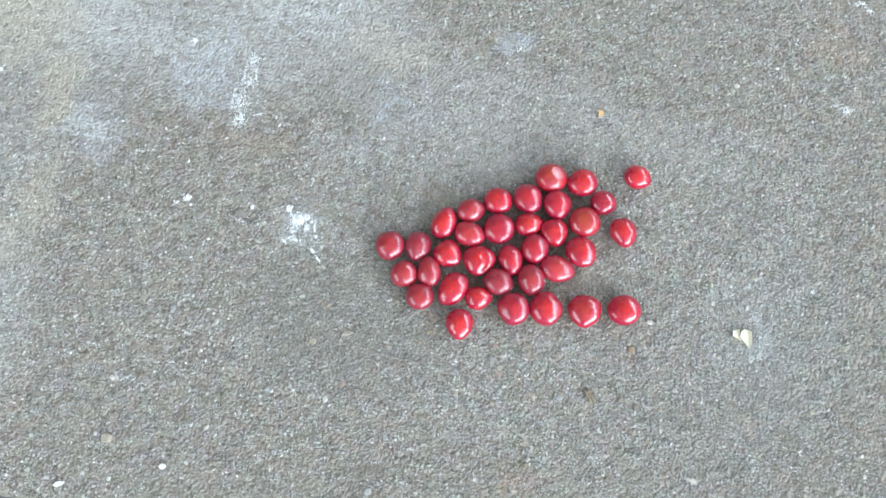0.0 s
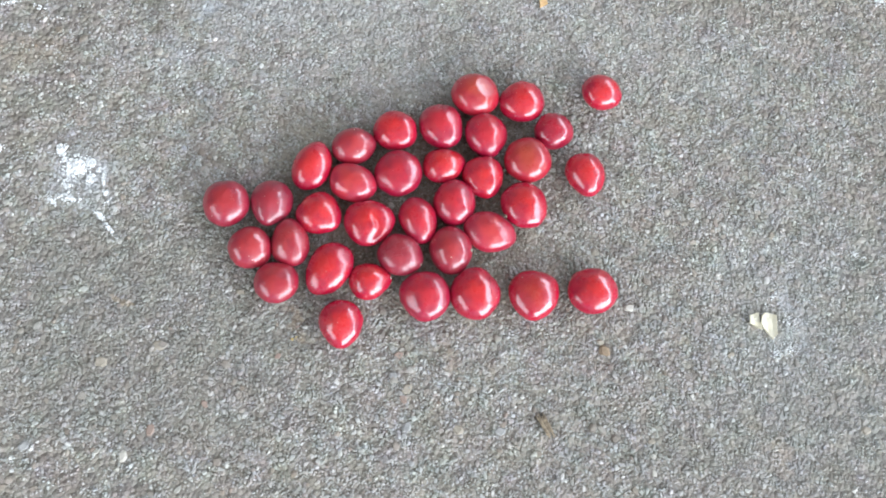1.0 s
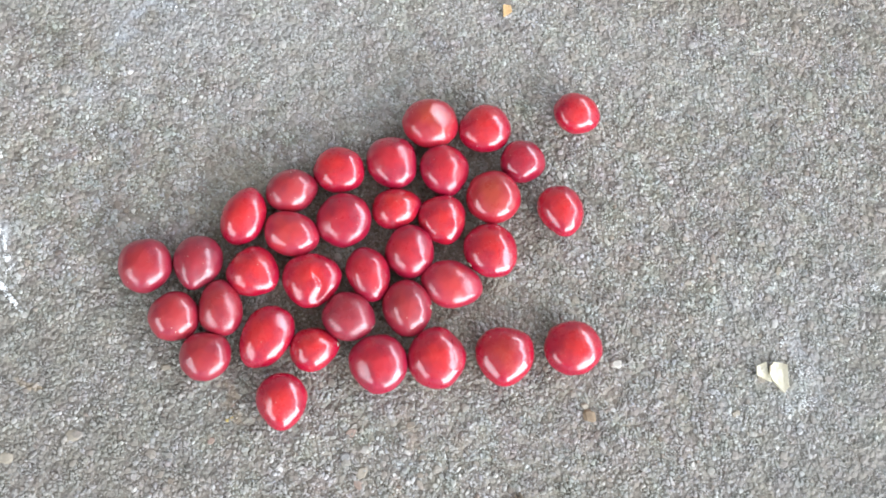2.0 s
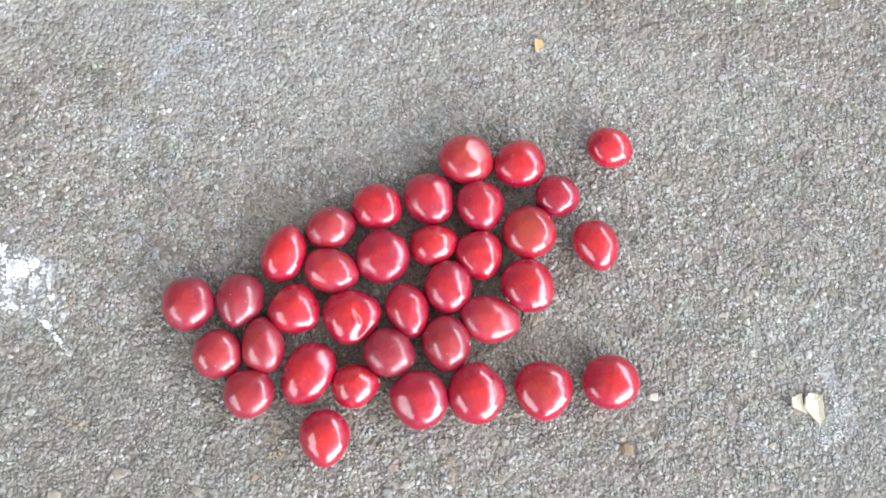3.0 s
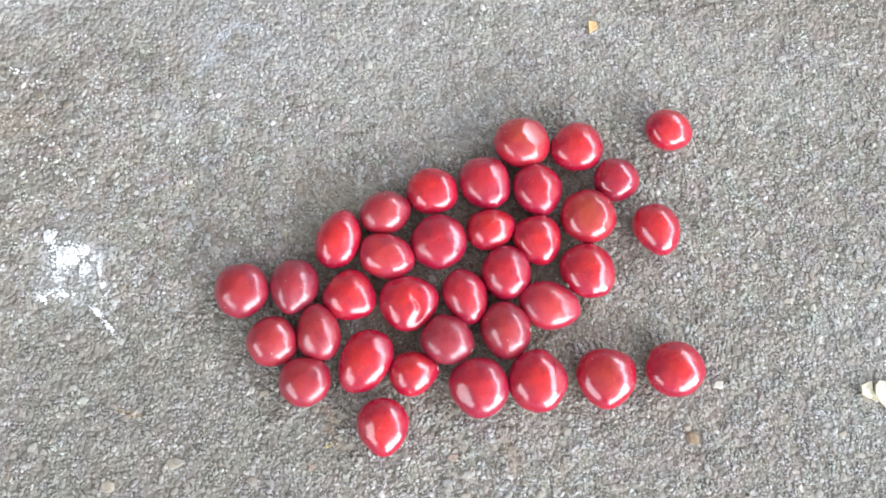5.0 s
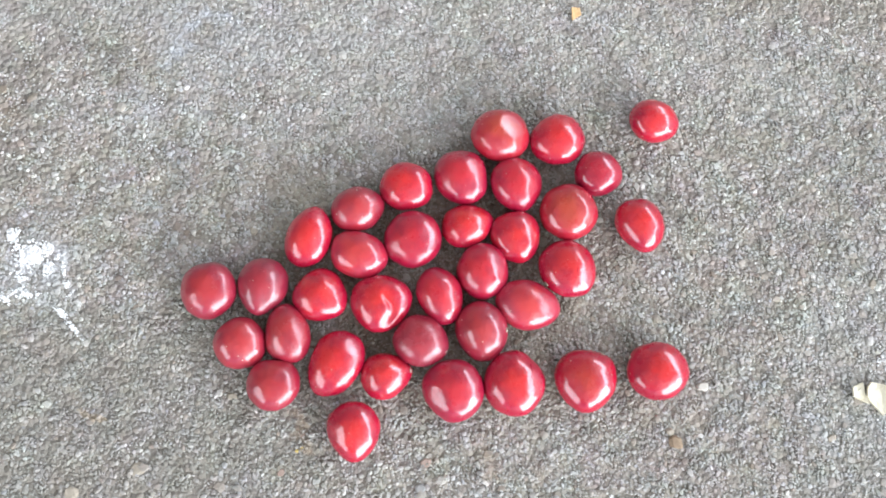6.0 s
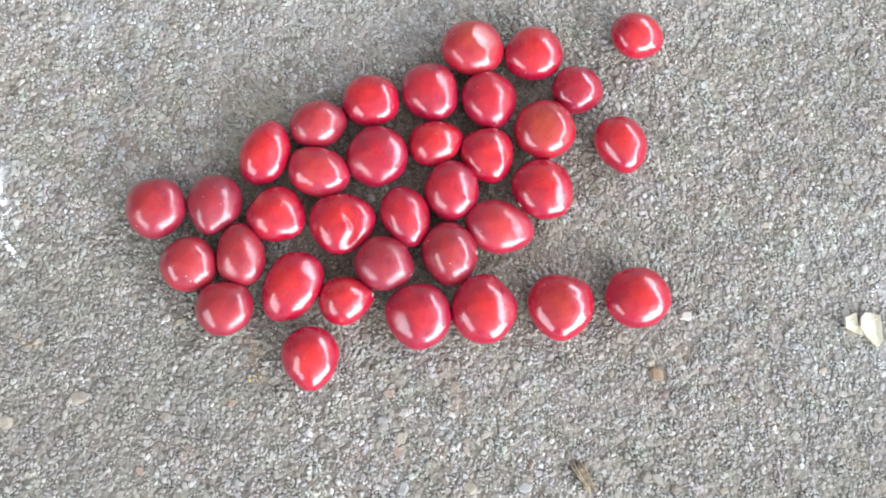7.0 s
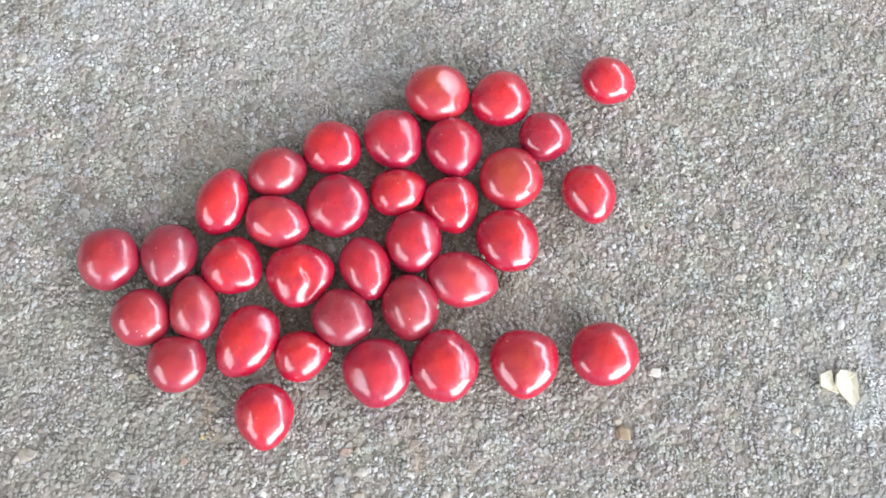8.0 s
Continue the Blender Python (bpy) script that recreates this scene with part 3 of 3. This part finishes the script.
seed(8.4, 24.9, 289, 8.4, 8.1, 5.7, 0.07, "crimson", "glossy crimson rounded seed touching others on the concrete", lean=8, toward=38, corners=[(110, 0.04), (-70, 0.03)])
seed(4.7, 32.3, 11, 9.2, 8.6, 6.4, 0.00, "amber", "large orange-red glossy seed touching others on the concrete", lean=5, toward=35, facets=[(33, 69.3, 0.42, 0.78), (-15, 40, 0.4)])
seed(13.7, 33.3, 327, 8.3, 8.6, 5.8, 0.07, "red", "glossy bright red lentil-shaped seed touching others on the concrete", lean=4, toward=150, corners=[(-20, 0.03), (180, 0.02)])
seed(20.8, 29.0, 5, 7.3, 7.2, 5.4, 0.09, "maroon2", "shiny dark maroon seed touching others on the concrete", lean=1, toward=109, corners=[(185, 0.06), (20, 0.02)])
seed(16.9, 21.9, 323, 8.9, 8.8, 5.9, 0.00, "amber", "large orange-red glossy seed touching others on the concrete", lean=6, toward=170, dent=0.25, corners=[(-10, 0.03)])
seed(28.4, 39.3, 351, 7.8, 7.0, 5.4, 0.07, "red", "glossy bright red lentil-shaped seed lying apart from the cluster", lean=4, toward=60, corners=[(-40, 0.05), (150, 0.02)])
seed(28.1, 21.9, 302, 8.6, 7.2, 5.6, 0.09, "red", "glossy bright red lentil-shaped seed lying apart beside the cluster", lean=3, toward=180, corners=[(-80, 0.03), (20, 0.02)])


# ---------------------------------------------------------------- small things on the slab
def shard(name, x, y, turn, length, width, thick, reach, key, mat, label, category, curl=0.15):
    """A thin broken flake with an angular outline, lying on the slab; millimetres."""
    rng = random.Random(key)
    bm = bmesh.new()
    if not isinstance(reach[0], tuple):
        reach = [(360 * (k + rng.uniform(-0.12, 0.12)) / len(reach), q) for k, q in enumerate(reach)]
    corners = len(reach)
    # break each straight side into short uneven pieces
    corner = [(q * math.cos(radians(a)), q * math.sin(radians(a))) for a, q in reach]
    rim = []
    for k, (u, v) in enumerate(corner):
        nu, nv = corner[(k + 1) % corners]
        for f in (0.0, 0.3, 0.62):
            jag = 1 + (rng.uniform(-0.045, 0.045) if f else 0)
            rim.append(((u + (nu - u) * f) * jag, (v + (nv - v) * f) * jag))
    corners = len(rim)
    layers = []
    for shrink, z in ((0.95, 0.0), (1.0, thick * 0.35), (0.97, thick), (0.5, thick * 1.1)):
        layer = []
        for ru, rv in rim:
            u, v = length / 2 * ru * shrink, width / 2 * rv * shrink
            layer.append(bm.verts.new((u * MM, v * MM, (z + curl * (u / length * 2) ** 2 + rng.uniform(0, 0.06)) * MM)))
        layers.append(layer)
    for a, b in zip(layers, layers[1:]):
        for i in range(corners):
            m = (i + 1) % corners
            bm.faces.new((a[i], a[m], b[m], b[i]))
    bm.faces.new(layers[0][::-1])
    bm.faces.new(layers[-1])
    ob = link_mesh(name, bm, mat, smooth=False)
    ob.matrix_world = pose(x * MM, y * MM, 0.00012, 0, 0, turn)
    return tagged(ob, label, category)


def pebble(x, y, turn, length, width, height, mat, label):
    """A worn angular stone, sunk into the slab; millimetres."""
    rng = random.Random(int(x * 10) * 31 + int(y * 10))
    bm = bmesh.new()
    bmesh.ops.create_icosphere(bm, subdivisions=3, radius=1.0)
    cuts = [(Vector((math.cos(a), math.sin(a), rng.uniform(-0.1, 0.9))).normalized(), rng.uniform(0.72, 0.92)) for a in (k * 1.05 + rng.uniform(-0.3, 0.3) for k in range(6))]
    cuts.append((Vector((rng.uniform(-0.2, 0.2), rng.uniform(-0.2, 0.2), 1)).normalized(), 0.68))
    off = Vector((rng.uniform(0, 50), rng.uniform(0, 50), 0))
    for v in bm.verts:
        co = v.co.copy()
        for face, depth in cuts:
            over = co.dot(face) - depth
            if over > 0:
                co -= face * over
        k = 1 + 0.07 * noise.noise(v.co * 2.1 + off) + 0.04 * noise.noise(v.co * 5.0 + off)
        v.co = Vector((co.x * length / 2, co.y * width / 2, co.z * height / 2)) * k * 1.1 * MM
    ob = link_mesh("pebble", bm, mat, smooth=False)
    ob.matrix_world = pose(x * MM, y * MM, -height * 0.06 * MM, 0, 0, turn)
    return tagged(ob, label, "pebble", "pebbles in the slab")


def splash(x, y, blots, key, label):
    """One dried splash of lime: crusty low blots in patches of (dx, dy, half length, half width, turn, count, size); millimetres."""
    rng = random.Random(key)
    bm = bmesh.new()
    for dx, dy, rx, ry, turn, count, big in blots:
        c, s = math.cos(radians(turn)), math.sin(radians(turn))
        for _ in range(count):
            u, v = max(-1.15, min(1.15, rng.gauss(0, 0.5))), max(-1.15, min(1.15, rng.gauss(0, 0.5)))
            px, py = dx + u * rx * c - v * ry * s, dy + u * rx * s + v * ry * c
            if noise.noise(Vector((px * 1.3 + key, py * 1.3, 1.0))) < -0.15 and count > 60:
                continue
            r = big * rng.uniform(0.3, 0.8) * max(0.4, 1.1 - 0.6 * math.hypot(u, v))
            n, a0 = rng.randint(5, 7), rng.uniform(0, 6.28)
            top, base = [], []
            for k in range(n):
                a = a0 + 2 * math.pi * k / n
                q = r * rng.uniform(0.6, 1.4)
                base.append(bm.verts.new(((px + q * math.cos(a)) * MM, (py + q * math.sin(a)) * MM, -0.0001)))
                top.append(bm.verts.new(((px + 0.7 * q * math.cos(a)) * MM, (py + 0.7 * q * math.sin(a)) * MM, (0.22 + 0.12 * rng.random()) * MM)))
            for k in range(n):
                m = (k + 1) % n
                bm.faces.new((base[k], base[m], top[m], top[k]))
            bm.faces.new(top)
    ob = link_mesh("lime_splash", bm, M_LIME)
    ob.matrix_world = pose(x * MM, y * MM, 0)
    return tagged(ob, label, "dried splash", "dried lime splashes")


def splinter(x, y, turn, length, width, strands, key, label):
    """A frayed sliver of wood: a bundle of tapering fibres; millimetres."""
    rng = random.Random(key)
    bm = bmesh.new()
    for s in range(strands):
        side = (s / (strands - 1) - 0.5) * width
        start, end = -length / 2 + rng.uniform(0, 0.3) * length, length / 2 - rng.uniform(0, 0.25) * length
        rad, lift = width / strands * rng.uniform(0.6, 1.0), rng.uniform(0.1, 0.35)
        rings = []
        for k in range(9):
            f = k / 8
            q = rad * (0.25 + 0.75 * math.sin(math.pi * min(max(f, 0.06), 0.94)) ** 0.5)
            cx, cy = start + (end - start) * f, side * (1 - 0.2 * f) + 0.06 * math.sin(3 * f + s)
            rings.append([bm.verts.new((cx * MM, (cy + q * math.cos(a)) * MM, (lift + q * (0.4 + math.sin(a))) * MM))
                          for a in (2 * math.pi * i / 6 for i in range(6))])
        for a, b in zip(rings, rings[1:]):
            for i in range(6):
                m = (i + 1) % 6
                bm.faces.new((a[i], b[i], b[m], a[m]))
        bm.faces.new(rings[0])
        bm.faces.new(rings[-1][::-1])
    bmesh.ops.recalc_face_normals(bm, faces=bm.faces[:])
    ob = link_mesh("wood_splinter", bm, M_WOOD)
    ob.matrix_world = pose(x * MM, y * MM, 0.0001, 0, 0, turn)
    return tagged(ob, label, "splinter")


shard("shell_flake", 64.4, 2.3, 10, 2.0, 2.0, 0.5, ((0, 0.72), (69, 1.8), (140, 1.5), (198, 1.27), (306, 1.96)), 11, M_SHELL, "small pale cream broken flake beside a larger one", "flake", 0.25)
shard("shell_flake", 66.8, 2.3, 10, 2.0, 2.0, 0.55, ((49, 2.2), (100, 2.2), (130, 2.0), (180, 1.8), (285, 3.0), (306, 2.4)), 23, M_SHELL, "pale cream angular broken flake on concrete", "flake", 0.3)
shard("husk_chip", 13.9, 57.2, -20, 2.0, 2.0, 0.4, ((20, 1.0), (85, 1.35), (150, 1.25), (275, 1.3)), 5, M_HUSK, "tiny tan husk chip on the slab", "chip")
shard("lime_chip", -100.1, -85.7, 35, 3.2, 1.5, 0.4, (1.0, 0.8, 1.0, 1.1, 0.9, 1.0), 8, M_LIME, "small white lime chip near the slab edge", "chip")
shard("lime_chip", -75.0, -73.9, 40, 1.9, 1.7, 0.5, (1.0, 0.9, 1.0, 1.1, 0.9, 1.0, 0.9), 9, M_LIME, "tiny white lime crumb on the slab", "chip")
splinter(29.4, -24.7, -50, 5.2, 1.35, 7, 3, "frayed brown wood splinter on the concrete")

pebble(40.9, -0.7, 20, 1.9, 1.4, 1.2, M_STONE_PALE, "small smooth whitish pebble in the slab")
pebble(37.8, -9.5, -40, 2.4, 2.0, 1.5, M_STONE_BROWN, "tan angular pebble stuck in the slab")
pebble(36.7, -8.1, 10, 1.3, 1.1, 0.9, M_STONE_TAN, "small brownish pebble in the slab")
pebble(-47.3, -31.0, 10, 2.1, 2.0, 1.2, M_STONE_TAN, "round tan pebble in the slab")
pebble(-38.9, -26.4, 30, 2.4, 2.0, 0.8, M_STONE_TAN, "flat tan-grey pebble in the slab")
pebble(6.0, -30.3, 60, 1.9, 1.6, 1.0, M_STONE_GREY, "small grey pebble in the slab")
pebble(1.7, -22.2, 0, 1.6, 1.4, 0.9, M_STONE_GREY, "small grey pebble in the slab")
pebble(4.6, -24.0, 50, 2.0, 1.7, 0.9, M_STONE_TAN, "dull tan pebble in the slab")
pebble(-27.9, -13.9, 0, 1.7, 1.3, 1.0, M_STONE_TAN, "small tan pebble beside a seed")
pebble(60.8, -4.9, 40, 1.6, 1.1, 0.8, M_STONE_TAN, "small rusty pebble in the slab")
pebble(65.9, 19.6, 80, 1.6, 1.0, 0.8, M_STONE_TAN, "small tan pebble in the slab")
pebble(21.9, -27.4, 20, 2.2, 1.5, 0.8, M_STONE_GREY, "flat grey pebble in the slab")
pebble(48.5, -23.3, 20, 1.5, 1.2, 0.8, M_STONE_TAN, "tiny tan pebble in the slab")
pebble(51.1, 77.1, 20, 1.7, 1.4, 1.0, M_STONE_PALE, "tiny whitish pebble in the slab")
pebble(-22.5, -75.2, 70, 3.6, 2.6, 1.6, M_STONE_TAN, "tan pebble near the slab edge")
pebble(60.5, -38.8, 0, 2.0, 1.6, 1.0, M_STONE_PALE, "small pale pebble in the slab")
pebble(-97.4, -55.6, 0, 1.9, 1.6, 1.0, M_STONE_PALE, "small pale pebble in the slab")

pebble(-66.9, -37.3, 0, 1.8, 1.4, 0.8, M_STONE_GREY, "grey rounded pebble in the slab")
pebble(-54.9, -46.9, 47, 1.9, 1.5, 0.9, M_STONE_GREY, "grey rounded pebble in the slab")
pebble(-38.9, -45.1, 94, 2.0, 1.5, 0.9, M_STONE_PALE, "pale angular pebble in the slab")
pebble(-20.2, -50.3, 141, 1.7, 1.6, 1.0, M_STONE_GREY, "grey rounded pebble in the slab")
pebble(-47.6, -56.6, 8, 1.6, 1.4, 0.8, M_STONE_GREY, "grey rounded pebble in the slab")
pebble(-20.5, -64.8, 55, 2.2, 1.9, 1.1, M_STONE_GREY, "grey rounded pebble in the slab")
pebble(-88.4, -33.0, 102, 2.6, 1.6, 1.0, M_STONE_GREY, "flat grey pebble in the slab")
pebble(-76.4, -41.9, 149, 1.2, 1.0, 0.6, M_STONE_PALE, "tiny whitish pebble in the slab")
pebble(-92.7, -71.2, 16, 3.6, 2.8, 1.7, M_STONE_TAN, "wide olive-tan pebble in the slab")
pebble(-67.4, -61.2, 63, 1.8, 0.9, 0.5, M_STONE_PALE, "narrow whitish pebble in the slab")
pebble(102.6, -25.5, 157, 1.2, 1.2, 0.7, M_STONE_PALE, "tiny whitish pebble in the slab")
pebble(79.7, -34.4, 24, 1.2, 1.0, 0.6, M_STONE_PALE, "tiny whitish pebble in the slab")
pebble(49.8, -28.6, 118, 1.3, 1.0, 0.6, M_STONE_PALE, "tiny whitish pebble in the slab")
pebble(49.3, -25.8, 165, 1.0, 0.9, 0.5, M_STONE_PALE, "tiny whitish pebble in the slab")
pebble(87.0, -12.9, 32, 1.8, 1.4, 0.8, M_STONE_TAN, "small tan pebble in the slab")
pebble(101.4, -20.5, 79, 1.1, 1.0, 0.6, M_STONE_PALE, "tiny whitish pebble in the slab")
pebble(-16.9, -20.0, 20, 0.75, 0.50, 0.30, M_STONE_OCHRE, "tiny yellow ochre grain on a rusty spot")
pebble(-16.4, -19.6, 81, 0.60, 0.50, 0.30, M_STONE_OCHRE, "tiny yellow ochre grain on a rusty spot")
pebble(-16.7, -17.6, 142, 0.90, 0.70, 0.42, M_STONE_ROSE, "tiny rose-brown grain in the slab")
pebble(4.4, -25.8, 145, 1.80, 1.20, 0.72, M_STONE_ROSE, "small brown pebble in the slab")
pebble(14.8, -28.8, 148, 2.00, 1.60, 0.96, M_STONE_TAN, "flat tan-brown pebble in the slab")
pebble(1.8, -18.5, 29, 1.60, 1.40, 0.84, M_STONE_ROSE, "small rose-brown pebble in the slab")
pebble(-28.4, -34.0, 151, 1.60, 1.00, 0.60, M_STONE_ROSE, "narrow rose-brown pebble in the slab")
pebble(-18.6, -23.4, 32, 1.30, 1.00, 0.60, M_STONE_ROSE, "small rose-brown pebble in the slab")
pebble(-35.9, -40.0, 93, 2.20, 1.50, 0.90, M_STONE_ROSE, "rose-brown pebble in the slab")
pebble(-30.5, 11.1, 154, 1.40, 1.20, 0.72, M_STONE_TAN, "small tan pebble in the slab")

splash(-62.5, 1.2, [
    (-0.4, 0.4, 2.2, 2.0, 20, 420, 0.55), (-0.2, 0.3, 1.7, 1.5, 20, 120, 0.9), (-0.2, 0.3, 1.3, 1.2, 20, 40, 1.3), (-4.0, 3.0, 1.0, 1.2, 0, 60, 0.7), (-2.9, 1.6, 0.5, 2.0, 10, 24, 0.4),
    (2.0, 1.7, 1.0, 0.9, 0, 60, 0.6), (2.8, -1.2, 0.8, 1.0, 0, 60, 0.6), (3.8, 0.8, 0.5, 0.6, 0, 16, 0.42), (0.6, -5.4, 3.0, 0.9, 12, 120, 0.45), (-2.4, -6.8, 1.4, 0.45, -25, 36, 0.42),
    (-0.6, -3.0, 1.6, 1.4, 0, 70, 0.42), (5.2, -1.0, 1.6, 0.3, -65, 40, 0.36), (6.2, -3.1, 0.6, 0.5, 0, 22, 0.5), (7.2, -4.5, 1.2, 0.2, 60, 16, 0.3),
    (8.6, -9.0, 3.6, 0.30, -38, 110, 0.40), (6.6, -7.4, 1.3, 0.5, -30, 50, 0.42)], 4, "thick white dried lime splash with a thin tail")
splash(-96.6, -0.8, [(0, 0, 1.3, 1.0, 20, 58, 0.7), (-2.6, -2.0, 1.4, 0.8, 20, 20, 0.35), (1.6, -1.6, 1.0, 0.6, 0, 12, 0.4)], 12, "small white lime spot on concrete")
splash(-76.9, 1.6, [(0, 0, 0.8, 1.1, 20, 22, 0.45)], 13, "tiny white lime spot on concrete")
splash(-91.5, 37.0, [
    (-1.4, 10.0, 4.2, 2.6, 107, 250, 0.28), (-2.6, 4.4, 3.6, 0.5, 100, 50, 0.3), (1.2, 5.0, 3.6, 0.5, 112, 50, 0.3), (-0.8, 3.0, 3.8, 2.9, 104, 210, 0.28), (-0.6, -4.6, 4.4, 3.8, 108, 420, 0.30), (-3.2, -4.0, 4.4, 0.5, 100, 50, 0.3), (1.0, -10.0, 2.6, 2.8, 20, 260, 0.34),
    (6.2, -6.8, 1.8, 0.35, 25, 22, 0.34), (11.5, -6.4, 1.8, 0.5, -10, 16, 0.32)], 14, "long thin pale lime smear on concrete")
splash(-113.5, 48.8, [(0, 0, 1.1, 1.0, 0, 30, 0.55)], 16, "small white lime spot on concrete")
splash(83.2, 77.4, [(0, 0, 1.8, 1.6, 0, 90, 0.42), (0, 0, 3.4, 2.8, 0, 130, 0.30), (-3.5, 0.8, 1.6, 0.8, 30, 18, 0.35)], 17, "star-shaped bluish white lime splash")
splash(82.1, 114.7, [(0, 0, 2.8, 1.6, 20, 80, 0.45), (3.5, -2.0, 2.5, 1.0, -30, 40, 0.35)], 18, "white lime splash on concrete")
splash(-15.0, 72.5, [(0, 0, 0.9, 1.5, 0, 18, 0.4)], 19, "faint pale lime spot on concrete")
splash(69.5, 1.5, [(1.0, 2.2, 1.8, 1.6, 0, 50, 0.28), (2.2, -2.6, 1.8, 1.8, 0, 60, 0.28), (-0.6, -4.2, 1.8, 1.2, 0, 40, 0.26), (-2.0, 6.6, 3.0, 0.5, 60, 40, 0.24),
    (-6.4, -5.0, 1.8, 0.7, 20, 18, 0.28), (0, 0, 9.0, 8.0, 0, 50, 0.2)], 20, "scattered white lime crumbs round the flakes")
splash(82.4, 19.8, [(0, 0, 2.2, 0.5, -10, 22, 0.36)], 22, "faint white lime streak on concrete")
splash(-169.0, 23.7, [(0, 0, 0.9, 0.8, 0, 22, 0.5)], 23, "small white lime spot on concrete")
splash(-50.2, 29.5, [(0, 0, 3.4, 1.4, 75, 30, 0.2), (0.6, -8.0, 1.4, 1.2, 0, 14, 0.2)], 24, "faint pale lime streak on concrete")
splash(-42.5, 46.3, [(0, 0, 2.8, 1.6, -35, 24, 0.2)], 25, "faint pale lime streak on concrete")
# ---------------------------------------------------------------- the slab's sand, last
NEAR = (-68, -46, 80, 62)
grain_rng = np.random.default_rng(7)
sand_field("sand_grains", NEAR[:2], NEAR[2:], 0.40, None, grain_rng, pavement)
sand_field("sand_grains", (-190, -110), (120, 128), 0.50, NEAR, grain_rng, pavement, rounded=False)
sand_field("coarse_grains", (-150, -95), (100, 100), 2.1, None, grain_rng, pavement, size=0.46)
